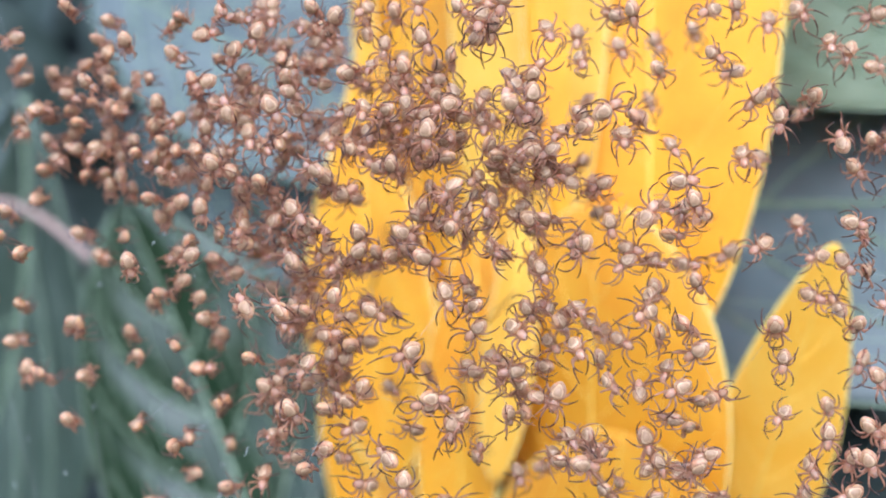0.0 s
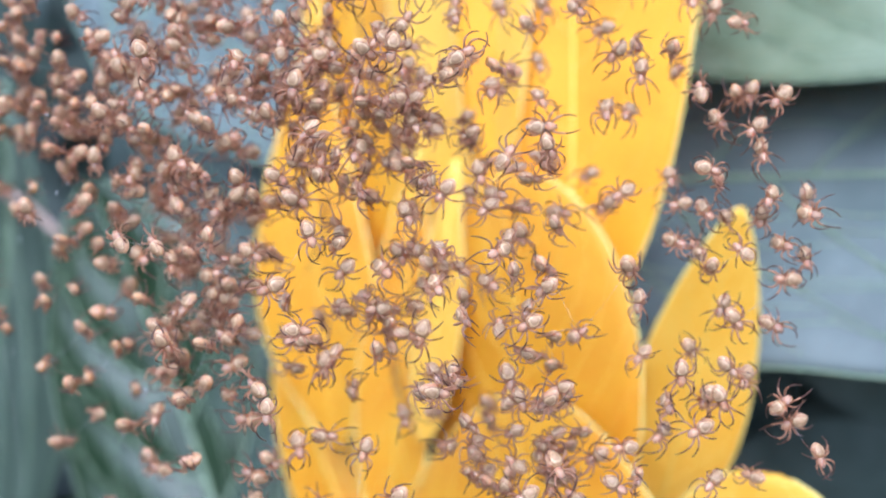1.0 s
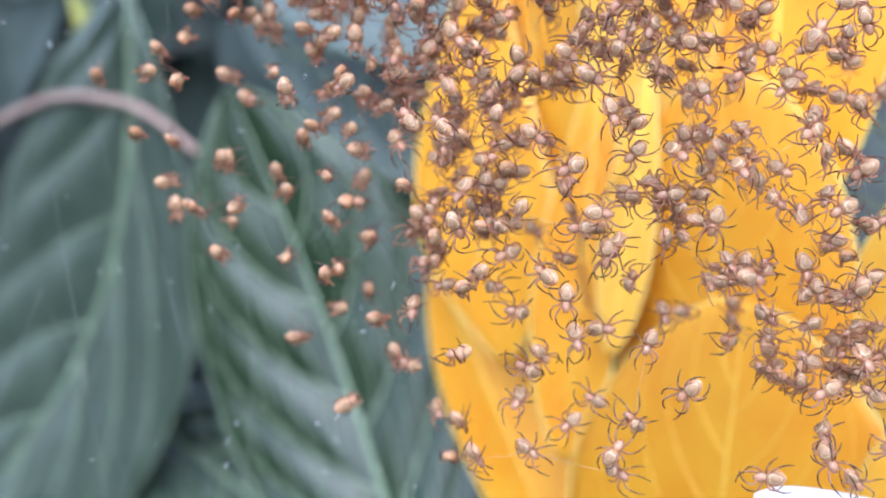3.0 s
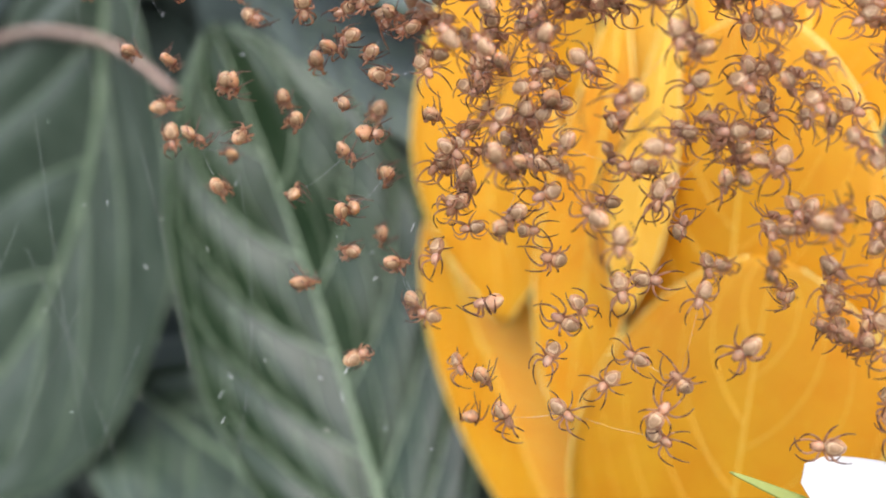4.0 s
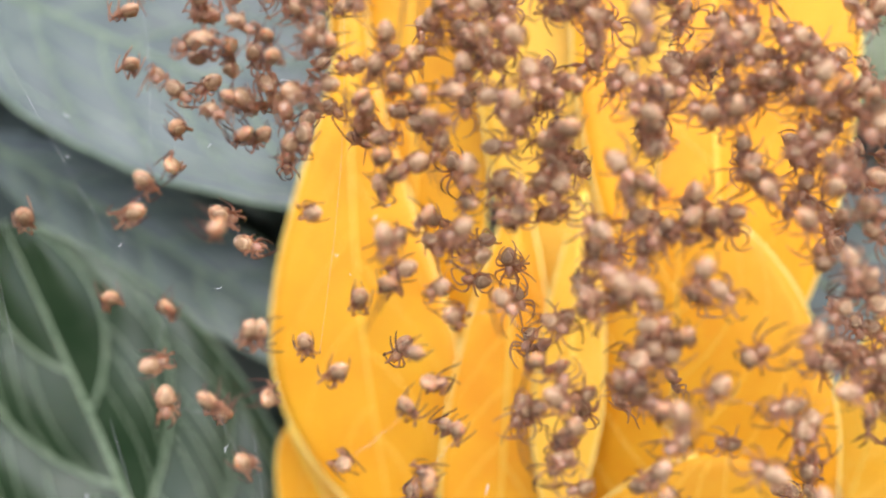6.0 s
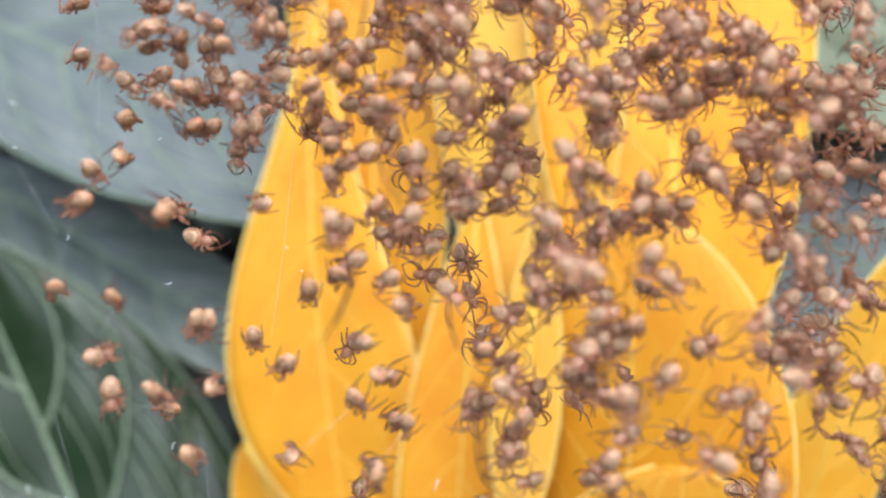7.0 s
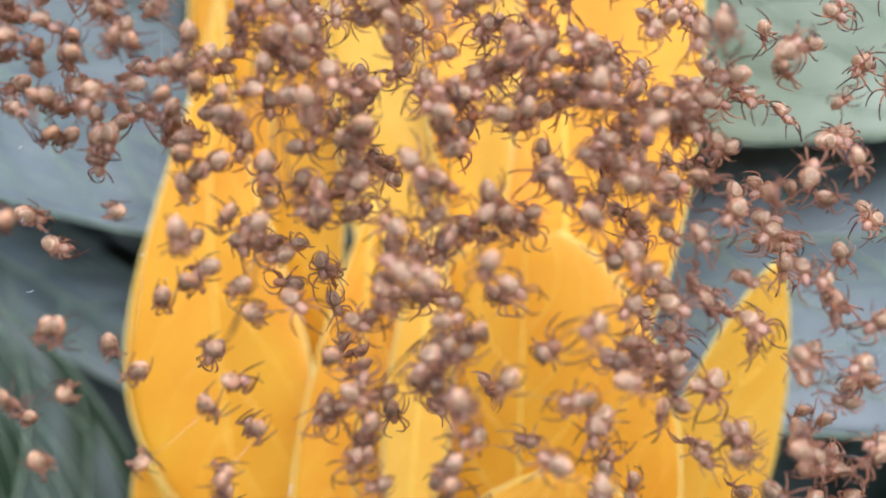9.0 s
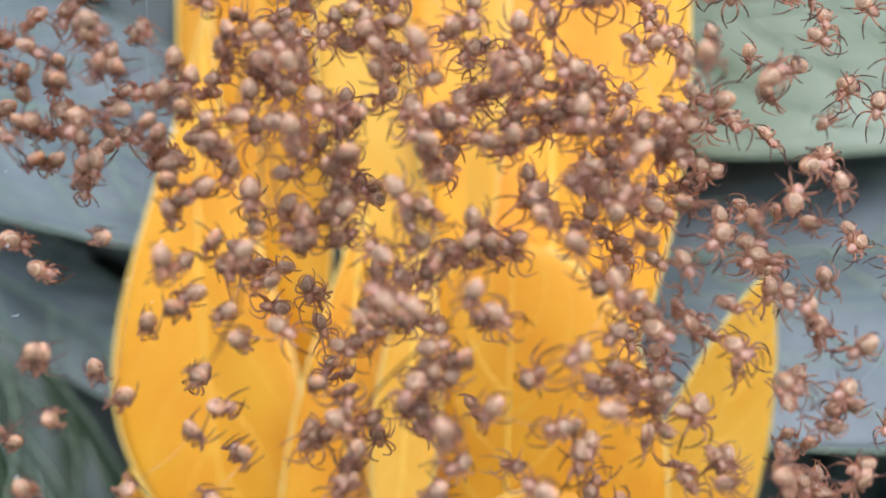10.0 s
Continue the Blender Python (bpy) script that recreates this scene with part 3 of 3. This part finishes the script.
strand([(-33.6, 3.0, 7.9), (-33.2, 3.9, 10.4), (-31.5, 5.0, 13.3), (-29.3, 2.3, 12.1), (-29.1, 3.0, 10.0), (-28.1, 4.0, 9.8), (-26.2, 1.9, 8.6), (-26.1, 6.0, 8.2), (-25.5, -1.0, 12.2), (-25.0, 1.5, 9.3), (-24.4, 7.0, 11.6), (-23.7, 0.6, 12.9), (-21.7, -3.0, 11.6), (-21.5, 3.0, 10.6), (-20.2, -3.0, 8.0), (-19.3, -2.2, 12.5), (-18.5, -2.1, 7.5), (-17.9, -3.0, 11.8), (-16.6, -1.0, 8.6), (-16.2, -3.9, 11.9), (-14.8, 4.0, 7.6), (-12.9, -8.0, 10.4), (-12.3, -4.9, 9.7), (-11.2, -5.0, 12.6), (-9.9, -5.0, 11.9), (-9.8, -4.8, 8.7), (-9.7, -7.0, 9.3), (-8.9, -4.9, 12.3), (-5.5, 4.0, 7.8), (-5.3, -8.0, 10.4)])
strand([(-4.7, -5.1, 12.2), (-4.4, -6.6, 9.3), (-3.3, -5.0, 8.6), (-2.4, -5.3, 11.8), (-1.0, -6.0, 10.6), (0.7, -7.0, 10.2), (2.2, -5.0, 7.0), (3.7, -3.0, 11.5), (4.1, -11.0, 12.4), (6.2, -14.0, 8.6), (6.4, -4.0, 9.4), (7.3, 2.0, 14.0), (7.9, -7.0, 7.3), (9.1, 3.0, 9.0), (11.6, -6.0, 11.5), (12.9, -4.0, 10.2), (14.8, -6.0, 13.2), (15.8, -2.0, 8.9), (17.8, -2.3, 12.4), (19.8, -7.0, 7.1), (21.5, 0.0, 11.7), (22.4, -5.0, 9.3), (23.1, -7.0, 7.5), (26.9, 1.0, 10.9), (28.2, 5.0, 10.8), (29.5, 0.0, 13.6), (34.2, 1.2, 12.4), (35.8, 2.8, 9.9), (37.2, 5.3, 12.1), (38.3, 4.5, 12.2)])
strand([(38.4, 1.1, 9.2), (39.1, 1.0, 7.3), (40.3, 2.0, 11.6)])
strand([(-35.9, -0.3, 4.7), (-34.8, 0.4, 6.6), (-30.3, -6.0, 3.7), (-30.2, 5.0, 4.6), (-28.5, 5.0, 2.6), (-24.6, 1.0, 4.7), (-20.5, -7.0, 2.6), (-20.2, -1.0, 6.0), (-19.7, -1.2, 6.9), (-19.7, -2.0, 0.1), (-19.5, -0.8, 3.1), (-19.0, -0.4, 0.9), (-17.7, -2.0, 4.2), (-16.2, -6.0, 3.3), (-15.3, -5.0, 6.8), (-14.8, -2.0, 5.3), (-12.5, -4.0, 4.4), (-15.2, -1.0, 2.7), (-12.1, -5.0, 5.5), (-14.4, -1.0, 1.7), (-10.0, -3.0, 6.9), (-9.0, -2.0, 4.7), (-8.7, -14.0, 0.8), (-7.7, -6.0, 3.6), (-7.3, -4.0, 1.8), (-6.8, -12.0, 0.4), (-6.4, -8.0, 6.8), (-4.5, -8.0, 5.8), (-4.1, -6.0, 2.8), (-2.8, -11.0, 0.6)])
strand([(-2.4, -6.8, 3.7), (-1.8, -7.0, 5.1), (0.1, -4.0, 3.5), (2.2, -9.0, 5.4), (4.1, -10.0, 3.7), (5.7, -12.0, 1.0), (5.9, -9.7, 6.5), (7.1, -10.0, 0.3), (7.9, -9.0, 6.2), (10.5, 1.0, 2.8), (11.4, -5.0, 6.2), (14.5, -12.0, 5.1), (14.6, -6.0, 4.2), (16.8, -2.0, 5.6), (20.2, -2.0, 0.7), (22.9, 3.0, 2.5), (24.1, 14.0, 5.7), (26.0, 9.0, 2.9), (28.0, 0.0, 4.1), (31.8, 7.0, 5.3), (32.5, 1.2, 0.2), (32.5, 2.4, 3.2), (34.8, 1.1, 2.6), (35.0, -1.7, 6.0), (35.8, -0.2, 4.9), (36.3, 1.9, 2.1), (39.0, 1.4, 2.1), (39.6, 0.5, 3.7), (42.7, 4.8, 3.6), (42.8, -0.5, 2.5)])
strand([(-37.1, 0.2, -0.6), (-34.8, 1.1, -4.5), (-33.5, -0.1, -1.2), (-30.6, -2.0, -7.0), (-25.0, 3.0, -4.1), (-27.8, -1.0, -3.0), (-28.7, -1.0, -3.0), (-23.2, -0.0, -5.6), (-21.5, 0.2, -1.0), (-18.5, -3.0, -4.0), (-18.5, 7.0, -4.9), (-16.9, -1.9, -0.3), (-15.8, -2.2, -1.9), (-16.7, -1.0, -6.2), (-12.5, -3.0, -1.2), (-11.2, -5.0, -4.6), (-9.1, -2.0, -2.7), (-8.2, -6.0, -1.6), (-6.1, -6.5, -0.8), (-6.0, -8.2, -4.9), (-4.6, -3.0, -4.7), (-4.1, -7.0, -2.3), (-2.7, -6.9, -3.2), (-1.3, -9.0, -6.2), (-0.3, -8.0, -0.6), (2.1, -7.1, -4.2), (2.7, -13.0, -2.8), (5.2, -13.0, -5.9), (6.9, -7.6, -1.9), (8.7, -6.2, -5.4)])
strand([(9.4, -2.0, -5.4), (10.3, -7.5, -1.8), (10.9, -2.0, -0.7), (11.6, -3.0, -5.0), (12.4, -2.0, -3.6), (14.8, -9.0, -2.9), (17.3, -11.0, -5.0), (17.9, -3.0, -3.1), (19.3, -9.0, -0.2), (21.6, -9.0, -5.6), (22.7, -5.0, -1.6), (22.9, -9.0, -2.9), (25.0, -3.0, -6.9), (28.9, -4.9, -1.6), (29.6, -3.5, -4.4), (34.0, 1.6, -0.3), (35.1, -1.4, -1.7), (36.0, 2.2, -5.2), (37.1, -0.3, -6.0), (37.4, -0.9, -0.3), (40.2, 2.5, -6.6), (40.9, 1.7, -0.0), (40.9, 1.4, -2.7), (42.7, 2.7, -1.3)])
strand([(-33.9, 1.1, -7.5), (-30.8, 6.0, -8.7), (-27.4, -1.0, -7.0), (-28.9, -1.0, -11.1), (-22.8, -0.7, -11.2), (-18.5, -1.2, -7.8), (-17.9, -5.0, -12.0), (-17.7, -2.0, -11.8), (-16.0, 2.0, -9.3), (-15.5, -1.0, -9.4), (-9.7, -5.0, -7.1), (-9.6, -4.0, -11.2), (-9.0, -4.6, -9.1), (-9.0, -2.0, -10.1), (-5.1, -11.0, -11.8), (-5.0, -14.0, -7.1), (-4.7, -7.8, -11.2), (-4.1, -8.0, -7.8), (-3.9, -4.0, -12.6), (-3.7, -6.0, -7.4), (-2.9, -6.2, -9.8), (0.9, -11.0, -10.5), (2.9, -14.0, -12.1), (3.0, -8.0, -7.4), (5.0, -6.4, -9.7), (5.7, -6.4, -9.0), (6.8, -4.0, -11.6), (9.4, -6.5, -8.4), (12.9, -6.5, -7.0), (15.7, -13.0, -10.2)])
strand([(16.4, -11.0, -9.5), (19.7, -5.0, -10.5), (22.9, -8.0, -11.5), (23.8, -7.0, -10.7), (29.7, -1.0, -8.9), (32.0, -2.7, -12.5), (32.9, -3.2, -10.0), (33.6, 1.5, -8.6), (34.8, -1.6, -12.1), (36.0, -3.6, -11.8), (36.7, -0.3, -9.8), (37.9, 1.4, -10.9), (40.7, -1.5, -12.2)])
strand([(-22.7, 1.8, -18.5), (-18.9, 1.2, -15.7), (-17.5, 7.0, -14.5), (-14.4, -1.5, -16.0), (-13.3, 0.4, -19.5), (-12.1, -0.5, -20.0), (-11.0, -3.2, -14.9), (-6.6, -6.9, -17.6), (-2.3, -5.0, -14.4), (-1.1, -6.7, -18.5), (0.0, -5.2, -17.8), (2.9, -6.7, -16.2), (4.8, -5.0, -15.5), (8.3, -6.7, -16.3), (9.0, 4.0, -15.7), (10.5, 10.0, -16.2), (11.3, -8.6, -19.4), (14.1, -3.0, -16.3), (14.8, 14.0, -16.1), (15.1, 14.0, -17.8), (17.6, -4.0, -18.4), (19.5, -4.3, -18.3), (21.1, -7.4, -19.1), (22.3, -3.4, -16.9), (22.7, -2.4, -19.5), (23.8, -8.2, -16.5), (24.7, -4.5, -19.5), (26.0, -0.2, -17.4), (28.4, -3.0, -15.9), (29.7, -4.3, -18.0)])
strand([(31.2, -1.2, -15.1), (34.2, -3.9, -14.1), (35.3, -2.2, -18.6), (38.5, 1.9, -18.8), (41.5, 0.8, -14.2), (43.5, -1.6, -16.6)])
strand([(-17.5, -0.4, -23.7), (-9.4, -0.5, -23.9), (-8.2, -1.0, -27.5), (-6.9, -3.9, -23.8), (-4.6, -7.8, -25.6), (-2.1, -4.2, -21.8), (-0.6, -6.8, -25.1), (2.1, -4.4, -23.4), (4.0, -4.1, -21.3), (6.1, -7.9, -24.3), (6.3, -5.2, -26.9), (7.2, -6.4, -22.2), (17.3, -5.9, -26.2), (21.5, -5.6, -22.8), (21.8, -6.9, -24.3), (23.8, -5.2, -26.3), (26.1, -6.5, -23.3), (28.9, -3.0, -22.1), (34.4, -3.4, -26.3), (37.7, -2.1, -23.1), (41.3, 0.6, -25.6)])


def crowd(count, centre, spread):
    """More spiderlings packed about a centre, none closer than 1.6 mm to another."""
    done = 0
    while done < count:
        p = Vector([chance.gauss(c, s) for c, s in zip(centre, spread)])
        if min((q - p).length for _, q in placed) > 1.6:
            strand([tuple(p)])
            done += 1


crowd(18, (0, -2, 14), (7, 3, 4))


def far_swarm(count):
    """The spiderlings deeper in the web and in its tight knots, too many to tell apart."""
    rng = random.Random(5)
    bm = bmesh.new()
    mats = [ABDOMEN, BAND, MARK, FOLIUM, THORAX, LEG]
    slot = {m.name: i for i, m in enumerate(mats)}
    clumps = [((3.7, 11.6), 7, 5), ((0, 13), 6, 4), ((5, 9), 5, 4), ((-6.8, 19), 8, 5), ((-7.4, 0.4), 4, 6), ((-16, 5), 5, 5), ((-9.8, 11.5), 6, 4), ((-9, -6), 4, 4), ((-26, 16), 10, 8), ((16, 3), 4, 4), ((10, 10), 6, 4)]
    right_knots = [(8.7, -5, -6.1, 1.8, 10),
            (14.5, -5, -2.0, 1.4, 4),
            (13.9, -5, -11.2, 1.7, 6),
            (20.9, -4, -7.4, 1.5, 5),
            (22.3, -4, -10.3, 1.4, 4),
            (18.7, -4, -14.6, 1.4, 6),
            (23.3, -3, -15.7, 2.4, 8),
            (21.1, -5, -18.5, 1.9, 5),
            (-8.5, -3, -9.7, 2.8, 4),
            (-3.8, -5, -6.6, 1.9, 6),
            (-5.1, -4, 1.9, 2.6, 10),
            (1.3, -5, 2.9, 2.4, 9),
            (4.9, -5, 7.0, 2.4, 8),
            (13.5, -4, 5.7, 2.2, 4)]
    middle_knots = [(18.0, -3, 5.3, 2.2, 4),
            (22.0, -3, 4.4, 2.2, 3),
            (-2.0, -2, 12.5, 2.6, 9),
            (2.8, -3, 12.0, 2.4, 9),
            (8.4, -5, 12.3, 2.6, 9),
            (13.1, -5, 10.6, 2.4, 8),
            (8.4, -5, 7.0, 2.2, 8),
            (11.4, -5, 1.7, 1.9, 4),
            (19.4, -5, 0.5, 2.2, 4),
            (-6.0, -3, -1.4, 2.2, 8),
            (-10.5, -2, -7.5, 2.6, 4),
            (-13.3, -2, 10.3, 3.4, 7),
            (-4.7, -2, 21.0, 2.9, 7)]
    left_knots = [(-23.4, 0, 14.6, 2.4, 5),
            (-18.4, 0, 17.4, 2.4, 5),
            (-13.5, 0, 15.5, 2.4, 6),
            (-8.8, -1, 11.7, 2.4, 6),
            (-20.0, 0, 9.9, 2.1, 5),
            (-12.3, -1, 5.7, 2.4, 6),
            (-6.9, -1, 18.5, 2.6, 7),
            (-11.4, 0, 21.9, 2.4, 6),
            (-33.3, 1, 17.9, 2.4, 6),
            (-29.7, 1, 13.1, 2.2, 6),
            (-26.4, 1, 17.7, 2.4, 6),
            (-35.5, 2, 14.6, 1.6, 3),
            (-27.6, 3, 13.8, 2.0, 4)]
    places = []
    for _ in range(count):
        (cx, cz), sx, sz = rng.choice(clumps)
        places.append(Vector((rng.gauss(cx, sx), rng.uniform(2, 9), rng.gauss(cz, sz))))
    for x, y, z, spread, n in right_knots + middle_knots + left_knots:
        places += [Vector((rng.gauss(x, spread), rng.gauss(y, 2), rng.gauss(z, spread))) for _ in range(n)]
    for at in places:
        src = kinds[at.x < -15, rng.randrange(5)]
        if src is None:
            continue
        m = pose(*(at * MM)) @ pose(0, 0, 0, rng.gauss(0, 35), 0, rng.gauss(0, 35)) @ pose(0, 0, 0, 0, rng.gauss(180, 70), 0) @ pose(0, 0, 0, 90, 0, 0) @ Matrix.Scale(rng.uniform(0.9, 1.05), 4)
        for o in src.children_recursive:
            start = len(bm.verts)
            first = len(bm.faces)
            bm.from_mesh(o.data)
            bm.verts.ensure_lookup_table()
            bm.faces.ensure_lookup_table()
            for v in bm.verts[start:]:
                v.co = m @ v.co
            names = [q.name for q in o.data.materials]
            for f in bm.faces[first:]:
                f.material_index = slot[names[f.material_index].replace("dark_leg_tip", "brown_leg")]
    tagged(new("spiderling_mass", mesh_of("spiderling_mass", bm, *mats)), "dense knots of tan spiderlings hanging in the web", "spiders", kind="stuff")


far_swarm(60)


def silk_web():
    rng = random.Random(8)
    bm = bmesh.new()
    for ob, at in placed:
        if rng.random() < 0.45:
            other = min((q for _, q in placed if q is not at), key=lambda q: (q - at).length + rng.uniform(0, 5))
            mid = (at + other) / 2 + Vector((0, 0, -0.2))
            tube(bm, [at * MM, mid * MM, other * MM], 0.011 * MM, 3)
    for _ in range(12):
        x, z = rng.uniform(-54, -20), rng.uniform(-30, 34)
        a = Vector((x, rng.uniform(-2, 14), z))
        b = a + Vector((rng.uniform(-12, 10), rng.uniform(-2, 2), -rng.uniform(14, 34)))
        side = rng.uniform(-1.5, 1.5)
        tube(bm, [(a.lerp(b, q / 8) + Vector((side * math.sin(math.pi * q / 8), 0, 0))) * MM for q in range(9)], 0.011 * MM, 3)
    tagged(new("web_silk", mesh_of("web_silk", bm, SILK)), "fine glistening silk threads of the nursery web", "web", kind="stuff")


silk_web()


def silk_flecks():
    """Scraps of shed silk and dust caught in the threads."""
    rng = random.Random(31)
    bm = bmesh.new()
    for _ in range(48):
        p = Vector((rng.uniform(-56, -10), rng.uniform(-6, 10), rng.uniform(-34, 16)))
        d = Vector((rng.gauss(0, 0.13), rng.gauss(0, 0.1), rng.gauss(0, 0.18)))
        k = Vector((rng.gauss(0, 0.1), 0, rng.gauss(0, 0.1)))
        tube(bm, [(p - d) * MM, (p + k) * MM, (p + d) * MM], [0.02 * MM, 0.035 * MM, 0.015 * MM], 4)
    tagged(new("silk_flecks", mesh_of("silk_flecks", bm, FLECK)), "white scraps of silk caught in the web", "silk", kind="stuff")


silk_flecks()


def crawl(ob, at, steps):
    """Key a spiderling that creeps: steps of seconds, shift in millimetres and turn in degrees about the way it faces."""
    start, size = ob.matrix_basis.copy(), ob.scale.copy()
    rows = []
    for t, dx, dz, turn in steps:
        m = pose((at.x + dx) * MM, at.y * MM, (at.z + dz) * MM) @ start.to_quaternion().to_matrix().to_4x4() @ pose(0, 0, 0, 0, 0, turn)
        rows.append((t, m))
    walk(ob, rows)
    ob.scale = size


def motions():
    rng = random.Random(3)
    climber = min(placed, key=lambda q: (q[1] - Vector((6.5, -8, 5))).length)
    crawl(*climber, [(0, 0.9, -1.9, 0), (8.3, 0.9, -1.9, 0), (8.8, 0.5, -1.0, 12), (9.3, 0.2, 0.2, 30), (10, 0, 0.9, 40)])
    creepers = [q for q in placed if q is not climber]
    rng.shuffle(creepers)
    for ob, at in creepers[:22]:
        steps, x, z, a = [(0, 0, 0, 0)], 0, 0, 0
        for t in (1.5, 3, 5, 7, 8.5, 10):
            x, z, a = x + rng.gauss(0, 0.22), z + rng.gauss(0, 0.22), a + rng.gauss(0, 9)
            steps.append((t, x, z, a))
        crawl(ob, at, steps)


motions()
